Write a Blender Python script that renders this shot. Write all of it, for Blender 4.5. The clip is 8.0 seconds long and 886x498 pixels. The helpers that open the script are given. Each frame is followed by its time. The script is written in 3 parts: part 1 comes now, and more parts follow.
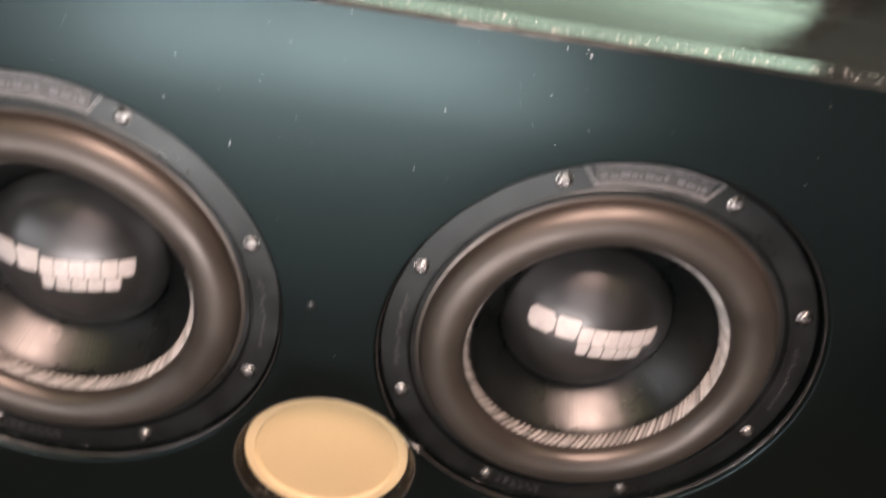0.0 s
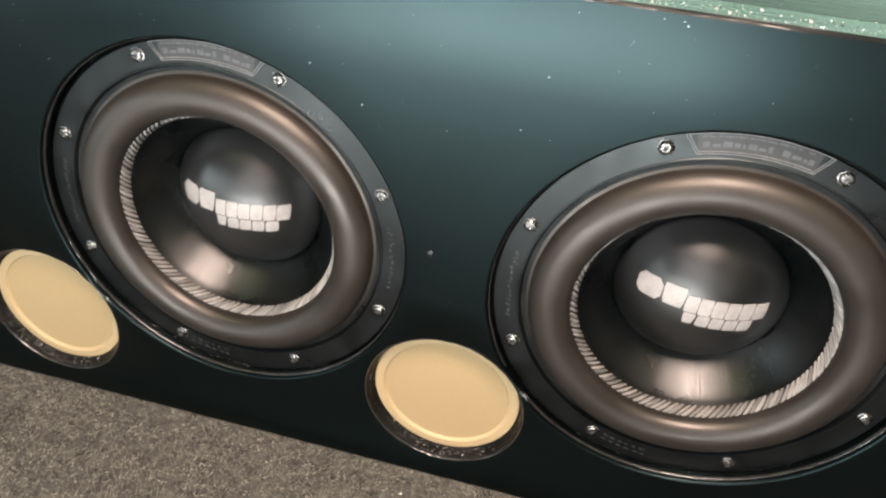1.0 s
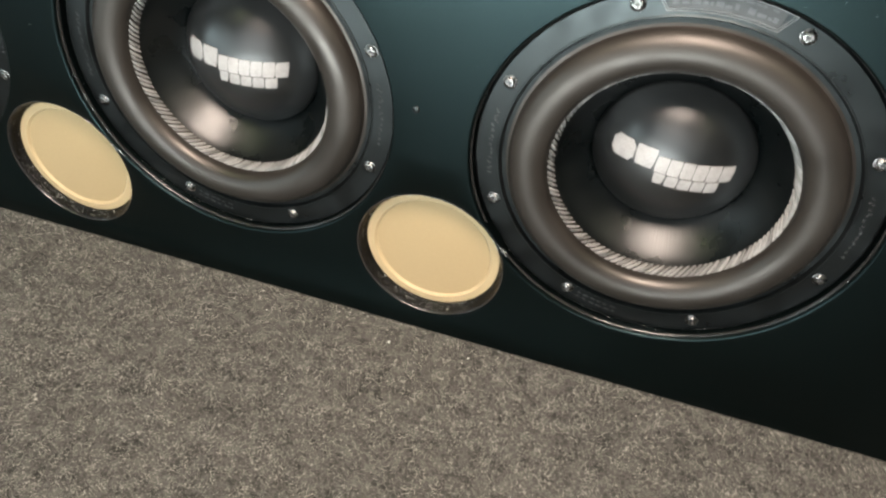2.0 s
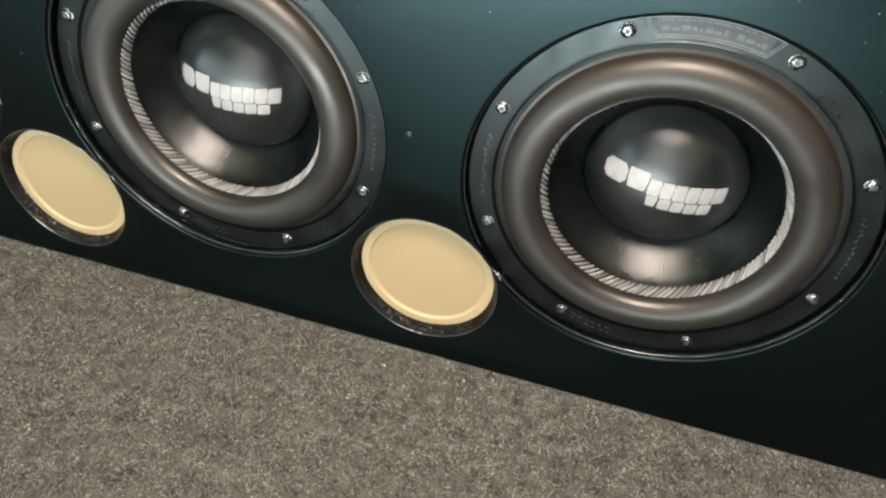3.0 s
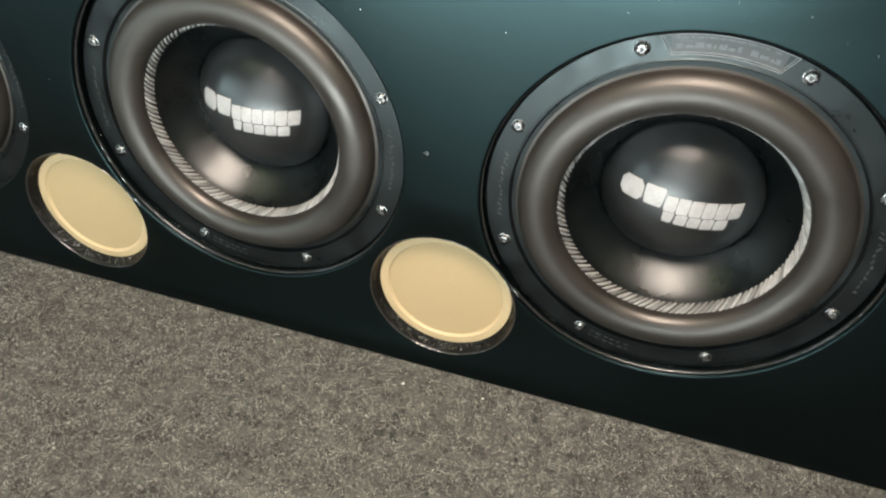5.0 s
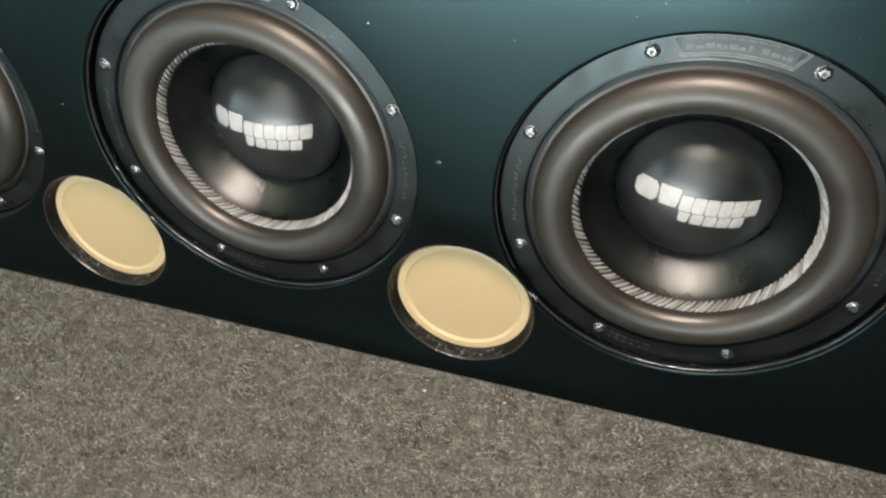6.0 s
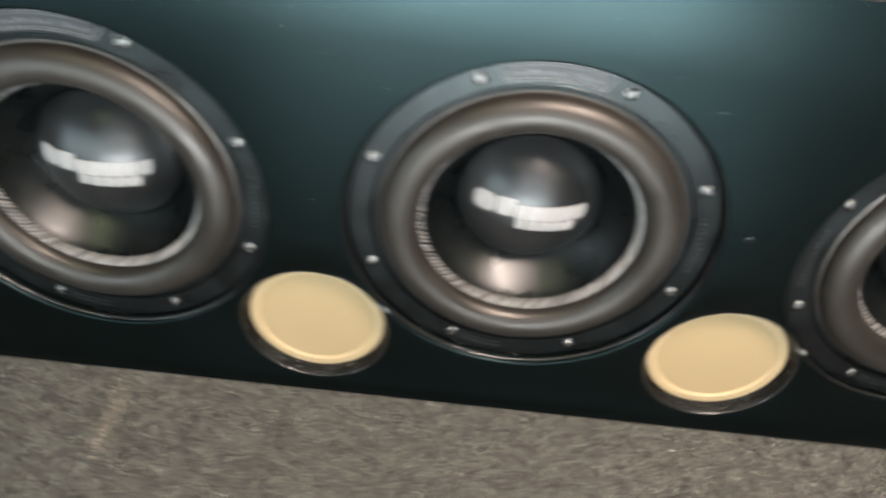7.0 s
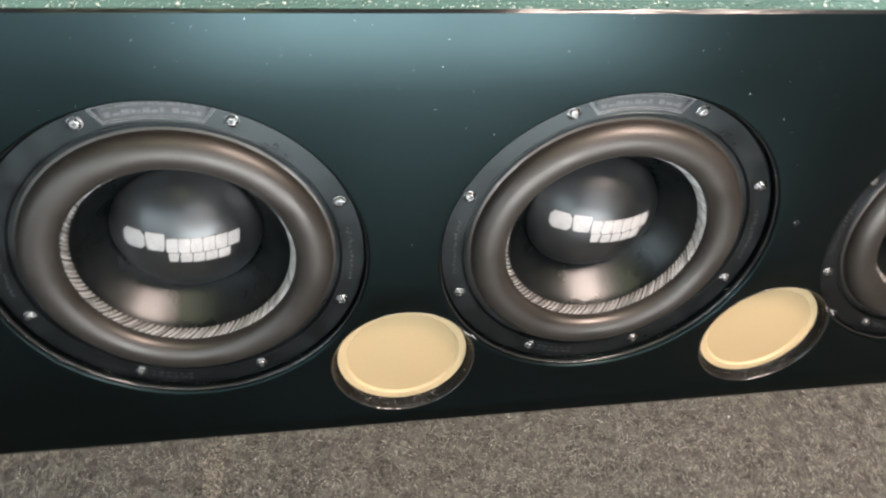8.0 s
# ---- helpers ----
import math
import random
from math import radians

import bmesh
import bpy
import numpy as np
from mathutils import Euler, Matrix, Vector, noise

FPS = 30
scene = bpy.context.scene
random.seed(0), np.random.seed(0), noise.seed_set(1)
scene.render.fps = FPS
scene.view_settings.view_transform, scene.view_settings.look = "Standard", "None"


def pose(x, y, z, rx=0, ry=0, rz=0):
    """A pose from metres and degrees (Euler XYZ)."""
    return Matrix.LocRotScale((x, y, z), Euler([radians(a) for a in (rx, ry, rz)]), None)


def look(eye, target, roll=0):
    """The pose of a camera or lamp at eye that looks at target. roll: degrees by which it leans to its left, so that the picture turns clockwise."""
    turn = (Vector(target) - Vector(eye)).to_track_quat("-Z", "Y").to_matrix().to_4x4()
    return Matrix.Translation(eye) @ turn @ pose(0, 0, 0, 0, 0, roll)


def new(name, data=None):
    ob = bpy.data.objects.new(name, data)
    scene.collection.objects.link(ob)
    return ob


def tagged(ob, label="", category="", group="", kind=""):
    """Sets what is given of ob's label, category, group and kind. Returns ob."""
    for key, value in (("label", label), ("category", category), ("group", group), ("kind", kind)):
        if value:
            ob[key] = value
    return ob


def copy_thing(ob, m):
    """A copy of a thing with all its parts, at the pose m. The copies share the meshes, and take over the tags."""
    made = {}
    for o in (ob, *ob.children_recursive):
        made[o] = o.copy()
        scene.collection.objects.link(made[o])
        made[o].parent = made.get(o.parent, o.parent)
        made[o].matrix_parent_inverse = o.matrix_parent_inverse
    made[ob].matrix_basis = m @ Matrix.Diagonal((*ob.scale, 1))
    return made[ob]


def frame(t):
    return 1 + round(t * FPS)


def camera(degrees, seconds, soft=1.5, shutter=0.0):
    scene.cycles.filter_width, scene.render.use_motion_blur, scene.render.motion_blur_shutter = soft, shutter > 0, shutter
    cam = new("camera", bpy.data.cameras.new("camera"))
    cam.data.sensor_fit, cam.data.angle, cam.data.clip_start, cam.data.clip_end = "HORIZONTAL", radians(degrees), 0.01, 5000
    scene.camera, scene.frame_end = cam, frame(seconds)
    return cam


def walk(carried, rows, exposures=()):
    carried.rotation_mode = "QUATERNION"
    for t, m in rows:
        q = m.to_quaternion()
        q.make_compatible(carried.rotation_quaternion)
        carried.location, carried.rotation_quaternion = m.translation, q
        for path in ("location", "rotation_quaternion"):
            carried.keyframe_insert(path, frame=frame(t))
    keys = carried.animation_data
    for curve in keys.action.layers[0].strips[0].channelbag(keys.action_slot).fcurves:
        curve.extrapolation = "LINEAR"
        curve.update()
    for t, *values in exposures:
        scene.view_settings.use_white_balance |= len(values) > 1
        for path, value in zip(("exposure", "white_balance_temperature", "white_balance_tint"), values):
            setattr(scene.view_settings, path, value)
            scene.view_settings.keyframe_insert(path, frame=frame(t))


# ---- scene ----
cam = camera(59.3, 8.0, soft=2.2, shutter=0.55)
PATH = [
    (0, (0.226, -0.444, 0.353), (0.374, 1.245, -0.708), 10.4),
    (0.1, (0.24, -0.454, 0.341), (0.316, 1.23, -0.736), 9.9),
    (0.2, (0.253, -0.47, 0.337), (0.235, 1.204, -0.758), 9.2),
    (0.3, (0.261, -0.477, 0.344), (0.163, 1.189, -0.759), 8.4),
    (0.5, (0.275, -0.487, 0.355), (0.05, 1.158, -0.76), 7.2),
    (0.6, (0.278, -0.485, 0.363), (0.016, 1.153, -0.754), 6.5),
    (0.7, (0.283, -0.483, 0.371), (-0.007, 1.146, -0.753), 5.7),
    (0.8, (0.287, -0.486, 0.366), (-0.022, 1.137, -0.761), 5.2),
    (0.9, (0.29, -0.487, 0.365), (-0.036, 1.125, -0.773), 4.8),
    (1, (0.291, -0.489, 0.369), (-0.047, 1.115, -0.776), 4.8),
    (1.2, (0.299, -0.495, 0.369), (-0.052, 1.103, -0.78), 4.7),
    (1.3, (0.304, -0.498, 0.371), (-0.057, 1.093, -0.785), 4.7),
    (1.4, (0.31, -0.505, 0.374), (-0.06, 1.085, -0.781), 4.8),
    (1.5, (0.32, -0.506, 0.377), (-0.065, 1.078, -0.781), 5.0),
    (1.7, (0.339, -0.53, 0.369), (-0.05, 1.011, -0.845), 6.1),
    (1.8, (0.344, -0.543, 0.363), (-0.036, 0.96, -0.9), 6.2),
    (2, (0.345, -0.537, 0.358), (-0.016, 0.918, -0.965), 5.6),
    (2.2, (0.344, -0.533, 0.362), (0.0, 0.917, -0.972), 5.4),
    (3.3, (0.342, -0.53, 0.367), (-0.019, 0.959, -0.919), 4.9),
    (3.5, (0.343, -0.534, 0.367), (-0.024, 0.96, -0.912), 4.6),
    (4, (0.343, -0.533, 0.368), (-0.046, 0.962, -0.902), 4.1),
    (4.5, (0.343, -0.536, 0.368), (-0.06, 0.963, -0.892), 4.0),
    (5.8, (0.342, -0.538, 0.367), (-0.088, 0.954, -0.893), 1.6),
    (6, (0.338, -0.533, 0.377), (-0.098, 0.95, -0.893), 0.6),
    (6.1, (0.327, -0.533, 0.378), (-0.105, 0.958, -0.882), 0.1),
    (6.2, (0.312, -0.529, 0.389), (-0.125, 0.953, -0.881), -0.9),
    (6.3, (0.29, -0.527, 0.407), (-0.155, 0.94, -0.876), -2.4),
    (6.5, (0.229, -0.537, 0.417), (-0.215, 0.92, -0.88), -5.1),
    (6.7, (0.149, -0.519, 0.41), (-0.162, 0.958, -0.902), -1.7),
    (6.8, (0.087, -0.514, 0.413), (-0.129, 0.979, -0.9), 1.2),
    (6.9, (0.012, -0.518, 0.415), (-0.102, 0.994, -0.889), 3.8),
    (7, (-0.064, -0.532, 0.417), (-0.09, 0.994, -0.875), 5.3),
    (7.1, (-0.126, -0.538, 0.424), (-0.079, 0.979, -0.879), 6.4),
    (7.2, (-0.163, -0.546, 0.426), (-0.065, 0.975, -0.87), 7.0),
    (7.3, (-0.189, -0.544, 0.43), (-0.044, 0.968, -0.872), 7.9),
    (7.5, (-0.216, -0.545, 0.42), (-0.009, 0.971, -0.868), 9.2),
    (7.7, (-0.235, -0.536, 0.431), (0.001, 0.979, -0.853), 7.8),
    (7.8, (-0.245, -0.532, 0.438), (0.009, 0.983, -0.843), 6.6),
    (7.9, (-0.259, -0.538, 0.451), (0.022, 0.976, -0.827), 5.5),
    (8, (-0.268, -0.539, 0.453), (0.044, 0.973, -0.819), 4.8),
]
WHITE = [(0.0, 0.05, 7300, 30), (0.3, 0.05, 7300, 30), (0.7, 0.0, 6750, 15), (1.3, 0.0, 6800, 16), (1.8, 0.0, 6450, 9), (2.2, 0.0, 6400, 8), (3.3, 0.0, 6250, 4), (6.5, 0.0, 6250, 5), (6.9, 0.03, 6300, 9),
         (7.3, 0.16, 6250, 12), (8.0, 0.2, 6350, 14)]
walk(cam, [(t, look(eye, target, roll)) for t, eye, target, roll in PATH], WHITE)

# ---- world, lamps ----
world = bpy.data.worlds.new("world")
scene.world = world
world.use_nodes = True
wn = world.node_tree
sky = wn.nodes.new("ShaderNodeTexSky")
sky.sky_type = "NISHITA"
sky.sun_disc = False
sky.sun_elevation = radians(35)
sky.sun_rotation = radians(150)
wn.nodes["Background"].inputs["Strength"].default_value = 0.08
wn.links.new(sky.outputs["Color"], wn.nodes["Background"].inputs["Color"])


def area_lamp(name, eye, target, sx, sy, power, colour):
    data = bpy.data.lights.new(name, "AREA")
    data.shape, data.size, data.size_y = "RECTANGLE", sx, sy
    data.energy, data.color = power, colour
    ob = new(name, data)
    ob.matrix_world = look(eye, target)
    return ob


# added lamps for the board's sheen and the left side; tailgate daylight; warm roof lamp
# low unseen lamp, reflected as the hazy sheen on the board
area_lamp("sheen_fill", (0.0, -1.45, -0.41), (0.0, 0, 0.1), 1.14, 0.50, 53, (0.87, 0.94, 0.93))
area_lamp("tailgate_daylight", (0.12, -1.42, 0.52), (0.1, 0, 0.0), 1.0, 0.6, 4, (0.98, 0.98, 0.94))
# fill from the left, added to lift the carpet and board there
area_lamp("left_fill", (-0.83, -0.66, 0.06), (-0.45, 0, 0.1), 0.85, 0.46, 3.5, (0.80, 0.97, 1.0))
area_lamp("roof_lamp_light", (0.31, -0.36, 0.862), (0.30, 0, 0.0), 0.46, 0.46, 33, (1.0, 0.815, 0.69))


# ---- materials ----
def material(name, base, rough, metal=0.0, vary=0.25, scale=12.0, grain=400.0, bump=0.1, coat=0.0, coat_rough=0.12, spec=0.5,
             random_amount=0.0, stretch=(1, 1, 1), rough_vary=0.1, bump_distance=0.0005, spread=0.4):
    """A painted, moulded or woven surface with stains and grain at two sizes."""
    m = bpy.data.materials.new(name)
    m.use_nodes = True
    nt = m.node_tree
    bsdf = nt.nodes["Principled BSDF"]
    n, l = nt.nodes, nt.links
    co = n.new("ShaderNodeTexCoord")
    mp = n.new("ShaderNodeMapping")
    mp.inputs["Scale"].default_value = stretch
    l.new(co.outputs["Object"], mp.inputs["Vector"])
    big = n.new("ShaderNodeTexNoise")
    big.inputs["Scale"].default_value = scale
    big.inputs["Detail"].default_value = 5
    fine = n.new("ShaderNodeTexNoise")
    fine.inputs["Scale"].default_value = grain
    fine.inputs["Detail"].default_value = 3
    for q in (big, fine):
        l.new(mp.outputs["Vector"], q.inputs["Vector"])
    mix = n.new("ShaderNodeMath")
    mix.operation = "ADD"
    l.new(big.outputs["Fac"], mix.inputs[0])
    l.new(fine.outputs["Fac"], mix.inputs[1])
    ramp = n.new("ShaderNodeMapRange")
    ramp.inputs["From Min"].default_value, ramp.inputs["From Max"].default_value = 1 - spread, 1 + spread
    ramp.inputs["To Min"].default_value, ramp.inputs["To Max"].default_value = 1 - vary, 1 + vary
    l.new(mix.outputs[0], ramp.inputs["Value"])
    tone = n.new("ShaderNodeVectorMath")
    tone.operation = "SCALE"
    tone.inputs[0].default_value = base
    scale_out = ramp.outputs["Result"]
    if random_amount:
        info = n.new("ShaderNodeNewGeometry")
        r2 = n.new("ShaderNodeMapRange")
        r2.inputs["To Min"].default_value, r2.inputs["To Max"].default_value = 1 - random_amount, 1 + random_amount
        l.new(info.outputs["Random Per Island"], r2.inputs["Value"])
        mul = n.new("ShaderNodeMath")
        mul.operation = "MULTIPLY"
        l.new(scale_out, mul.inputs[0])
        l.new(r2.outputs["Result"], mul.inputs[1])
        scale_out = mul.outputs[0]
    l.new(scale_out, tone.inputs["Scale"])
    l.new(tone.outputs["Vector"], bsdf.inputs["Base Color"])
    rr = n.new("ShaderNodeMapRange")
    rr.inputs["From Min"].default_value, rr.inputs["From Max"].default_value = 0.3, 0.7
    rr.inputs["To Min"].default_value, rr.inputs["To Max"].default_value = max(0.02, rough - rough_vary), min(1, rough + rough_vary)
    l.new(big.outputs["Fac"], rr.inputs["Value"])
    l.new(rr.outputs["Result"], bsdf.inputs["Roughness"])
    bsdf.inputs["Metallic"].default_value = metal
    bsdf.inputs["Coat Weight"].default_value = coat
    bsdf.inputs["Coat Roughness"].default_value = coat_rough
    bsdf.inputs["Specular IOR Level"].default_value = spec
    if bump:
        b = n.new("ShaderNodeBump")
        b.inputs["Strength"].default_value = bump
        b.inputs["Distance"].default_value = bump_distance
        l.new(fine.outputs["Fac"], b.inputs["Height"])
        l.new(b.outputs["Normal"], bsdf.inputs["Normal"])
    return m


def glowing(name, colour, strength):
    m = bpy.data.materials.new(name)
    m.use_nodes = True
    nt = m.node_tree
    e = nt.nodes.new("ShaderNodeEmission")
    noise_tex = nt.nodes.new("ShaderNodeTexNoise")
    noise_tex.inputs["Scale"].default_value = 3.0
    co = nt.nodes.new("ShaderNodeTexCoord")
    nt.links.new(co.outputs["Object"], noise_tex.inputs["Vector"])
    mr = nt.nodes.new("ShaderNodeMapRange")
    mr.inputs["To Min"].default_value, mr.inputs["To Max"].default_value = 0.55 * strength, 1.45 * strength
    nt.links.new(noise_tex.outputs["Fac"], mr.inputs["Value"])
    nt.links.new(mr.outputs["Result"], e.inputs["Strength"])
    e.inputs["Color"].default_value = (*colour, 1)
    nt.links.new(e.outputs[0], nt.nodes["Material Output"].inputs["Surface"])
    return m


BAFFLE = material("black_satin_paint", (0.0008, 0.0014, 0.0013), 0.315, vary=0.3, scale=9, grain=900, bump=0.12, bump_distance=0.0002, rough_vary=0.02, spec=0.29)
TOP = material("black_gloss_board", (0.010, 0.011, 0.011), 0.16, vary=0.5, scale=30, grain=260, bump=0.9, stretch=(0.07, 1, 1), rough_vary=0.1)
RAW_EDGE = material("rough_painted_edge", (0.004, 0.004, 0.004), 0.2, vary=0.5, scale=90, grain=650, bump=0.6, spec=0.22, bump_distance=0.003)
# gloss for the added rings that give the cutouts a bright edge line
HIGHLIGHT_LIP = material("highlight_lip", (0.02, 0.02, 0.02), 0.16, vary=0.4, scale=60, grain=300, bump=0.5, bump_distance=0.001, spec=0.9)
FRAME = material("black_cast_frame", (0.004, 0.0043, 0.0045), 0.36, spec=0.40, vary=0.25, scale=40, grain=1500, bump=0.2, bump_distance=0.0002)
RUBBER = material("black_rubber_surround", (0.017, 0.0145, 0.0123), 0.43, spec=0.66, coat=0.12, coat_rough=0.42, vary=0.2, scale=25, grain=900, bump=0.1, bump_distance=0.0002)
# the cone is black; the teal in its base stands for haze
CONE = material("black_cone", (0.0010, 0.0020, 0.0021), 0.31, spec=0.62, vary=0.3, scale=30, grain=700, bump=0.12, bump_distance=0.0002, rough_vary=0.08)
# the teal of the haze is put into the black lacquer's and frame's sheen
BAFFLE.node_tree.nodes["Principled BSDF"].inputs["Specular Tint"].default_value = (0.60, 0.95, 1.0, 1)
FRAME.node_tree.nodes["Principled BSDF"].inputs["Specular Tint"].default_value = (0.86, 0.98, 1.0, 1)
# the dusty rubber gives back a slightly brown one
RUBBER.node_tree.nodes["Principled BSDF"].inputs["Specular Tint"].default_value = (1.0, 0.92, 0.85, 1)


def radial_streaks(m, strength):
    """Fine streaks that run from a turned part's middle to its rim."""
    n, l = m.node_tree.nodes, m.node_tree.links
    co = n.new("ShaderNodeTexCoord")
    sep = n.new("ShaderNodeSeparateXYZ")
    l.new(co.outputs["Object"], sep.inputs[0])
    turn = n.new("ShaderNodeMath")
    turn.operation = "ARCTAN2"
    l.new(sep.outputs["X"], turn.inputs[0])
    l.new(sep.outputs["Z"], turn.inputs[1])
    tex = n.new("ShaderNodeTexNoise")
    tex.noise_dimensions = "1D"
    tex.inputs["Scale"].default_value = 55.0
    tex.inputs["Detail"].default_value = 4
    l.new(turn.outputs[0], tex.inputs["W"])
    b = n.new("ShaderNodeBump")
    b.inputs["Strength"].default_value = strength
    b.inputs["Distance"].default_value = 0.0006
    l.new(tex.outputs["Fac"], b.inputs["Height"])
    l.new(b.outputs["Normal"], n["Principled BSDF"].inputs["Normal"])


radial_streaks(CONE, 0.3)
CAP = material("black_dust_cap", (0.0018, 0.0020, 0.0020), 0.40, spec=0.85, coat=0.35, coat_rough=0.34, vary=0.25, scale=30, grain=1200, bump=0.1, bump_distance=0.0002)
STITCH = material("grey_stitching", (0.215, 0.208, 0.20), 0.5, vary=0.3, scale=80, grain=900, bump=0.3, random_amount=0.4)
EMBLEM = material("white_print", (0.33, 0.317, 0.31), 0.45, vary=0.2, spread=0.35, scale=120, grain=900, bump=0.05)
STEEL = material("plated_steel", (0.22, 0.216, 0.21), 0.25, metal=1.0, vary=0.35, scale=200, grain=700, bump=0.7, bump_distance=0.0006)
# the shade inside the screws' sockets, put into a darker colour
SOCKET = material("shaded_socket", (0.08, 0.08, 0.08), 0.5, vary=0.2)
PLATE = material("plate_field", (0.026, 0.027, 0.028), 0.42, vary=0.3, scale=120, grain=900, bump=0.2)
BARS = material("worn_plate_bars", (0.075, 0.077, 0.08), 0.42, vary=0.6, scale=160, grain=900, bump=0.2)
MARKS = material("raised_frame_marks", (0.036, 0.038, 0.04), 0.42, vary=0.6, scale=160, grain=900, bump=0.2)
EMBOSS = material("worn_emboss", (0.17, 0.172, 0.175), 0.40, vary=0.4, scale=120, grain=900, bump=0.2)
TAN_DISC = material("raw_fibreboard_face", (0.44, 0.325, 0.178), 0.42, vary=0.035, scale=9, grain=300, bump=0.03, bump_distance=0.0003)
TAN = material("raw_fibreboard", (0.53, 0.40, 0.23), 0.45, vary=0.05, scale=14, grain=300, bump=0.06, bump_distance=0.0003)
CARPET = material("grey_felt_carpet", (0.102, 0.100, 0.091), 0.95, spread=0.3, vary=0.6, scale=75, grain=330, bump=1.0, bump_distance=0.004, spec=0.1)
FIBRE = material("carpet_fibre", (0.315, 0.304, 0.274), 0.85, spread=0.27, vary=0.68, scale=80, grain=260, bump=0, random_amount=0.68, spec=0.2)
SCUFF = material("pale_scuff", (0.52, 0.45, 0.36), 0.9, vary=0.3, bump=0, random_amount=0.4)
# colour of real dust and chips, and of the glints drawn in the ports
DUST_AND_GLINTS = material("pale_dust_and_glints", (0.62, 0.62, 0.60), 0.7, vary=0.3, bump=0, random_amount=0.4)
GROUND = material("pale_concrete", (0.42, 0.42, 0.40), 0.9, vary=0.2, scale=1.5, grain=60, bump=0.4)
TRIM = material("dark_grey_trim", (0.045, 0.045, 0.045), 0.7, vary=0.25, scale=8, grain=500, bump=0.4)
HEADLINER = material("grey_headliner", (0.16, 0.16, 0.155), 0.9, vary=0.15, scale=10, grain=700, bump=0.4)
GREEN_GLOW = glowing("daylit_green_glass", (0.44, 0.74, 0.57), 2.7)
OLIVE_GLOW = glowing("daylit_olive_glass", (0.62, 0.66, 0.40), 1.7)
# glow of an added panel that the cones reflect as an olive patch
OLIVE_PANEL = glowing("olive_glow_panel", (0.60, 0.66, 0.36), 4.5)
LAMP_GLOW = glowing("lamp_diffuser", (1.0, 0.86, 0.72), 3.0)


# ---- mesh helpers ----
def mesh_object(name, bm, mat, smooth=True, angle=35):
    bmesh.ops.recalc_face_normals(bm, faces=bm.faces)
    me = bpy.data.meshes.new(name)
    bm.to_mesh(me)
    bm.free()
    me.materials.append(mat)
    if smooth:
        me.shade_smooth()
        me.set_sharp_from_angle(angle=radians(angle))
    return new(name, me)


def part(name, bm, mat, parent, label="", smooth=True, angle=35):
    ob = mesh_object(name, bm, mat, smooth, angle)
    ob.parent = parent
    return tagged(ob, label)


def empty(name, x, y, z):
    ob = new(name)
    ob.location = (x, y, z)
    ob.empty_display_size = 0.05
    return ob


def revolve(profile, seg=96, bm=None, cx=0.0, cy=0.0, cz=0.0):
    """Turns a profile of (radius, depth) round the y axis."""
    bm = bm or bmesh.new()
    rings = []
    for r, y in profile:
        if r < 1e-6:
            rings.append([bm.verts.new((cx, cy + y, cz))])
        else:
            rings.append([bm.verts.new((cx + r * math.sin(2 * math.pi * i / seg), cy + y, cz + r * math.cos(2 * math.pi * i / seg))) for i in range(seg)])
    for a, b in zip(rings, rings[1:]):
        for i in range(seg):
            j = (i + 1) % seg
            if len(a) == 1:
                bm.faces.new((a[0], b[i], b[j]))
            elif len(b) == 1:
                bm.faces.new((a[i], b[0], a[j]))
            else:
                bm.faces.new((a[i], b[i], b[j], a[j]))
    return bm


def roughened(bm, size, seed, cx=0.0, cz=0.0):
    """Makes a turned edge uneven, as cut by hand and painted."""
    for v in bm.verts:
        d = Vector((v.co.x - cx, 0, v.co.z - cz)).normalized()
        v.co += d * size * (noise.noise(v.co * 260 + Vector((seed, 0, 0))) + 0.5 * noise.noise(v.co * 700))
        v.co.y += 0.5 * size * noise.noise(v.co * 420)
    return bm


def box_bm(x0, x1, y0, y1, z0, z1, bevel=0.0, bm=None):
    bm2 = bmesh.new()
    bmesh.ops.create_cube(bm2, size=1)
    for v in bm2.verts:
        v.co = (x0 + (v.co.x + 0.5) * (x1 - x0), y0 + (v.co.y + 0.5) * (y1 - y0), z0 + (v.co.z + 0.5) * (z1 - z0))
    if bevel:
        bmesh.ops.bevel(bm2, geom=bm2.edges[:], offset=bevel, segments=2, affect="EDGES", profile=0.5)
    return bm2


def arc_block(bm, r0, r1, a0, a1, y0, y1, steps=1):
    """A low block that follows the round frame: radii, angles in degrees clockwise from the top, front y0 and back y1."""
    cols = []
    for i in range(steps + 1):
        a = radians(a0 + (a1 - a0) * i / steps)
        s, c = math.sin(a), math.cos(a)
        cols.append([bm.verts.new((r * s, y, r * c)) for r, y in ((r0, y1), (r0, y0), (r1, y0), (r1, y1))])
    for p, q in zip(cols, cols[1:]):
        for k in range(3):
            bm.faces.new((p[k], p[k + 1], q[k + 1], q[k]))
    for c in (cols[0], cols[-1]):
        bm.faces.new(c)


# ---- plan: the drivers' rings lie in the plane y = 0; x runs along it, z is up ----
FLOOR_Z, TOP_Z = -0.2320, 0.232
FACE = -0.013  # the front board stands proud of the drivers' rings
HALF = 0.70
DEPTH = 0.40
SUBS = (-0.387, 0.0, 0.390)
PORTS = ((-0.190, -0.1378), (0.2018, -0.1340))
SUB_RECESS, SUB_BEVEL, PORT_R = 0.1610, 0.1634, 0.0707
RECESS_Z = 0.0015
ROUND = SUB_BEVEL - SUB_RECESS  # the cutouts' rounded front edge

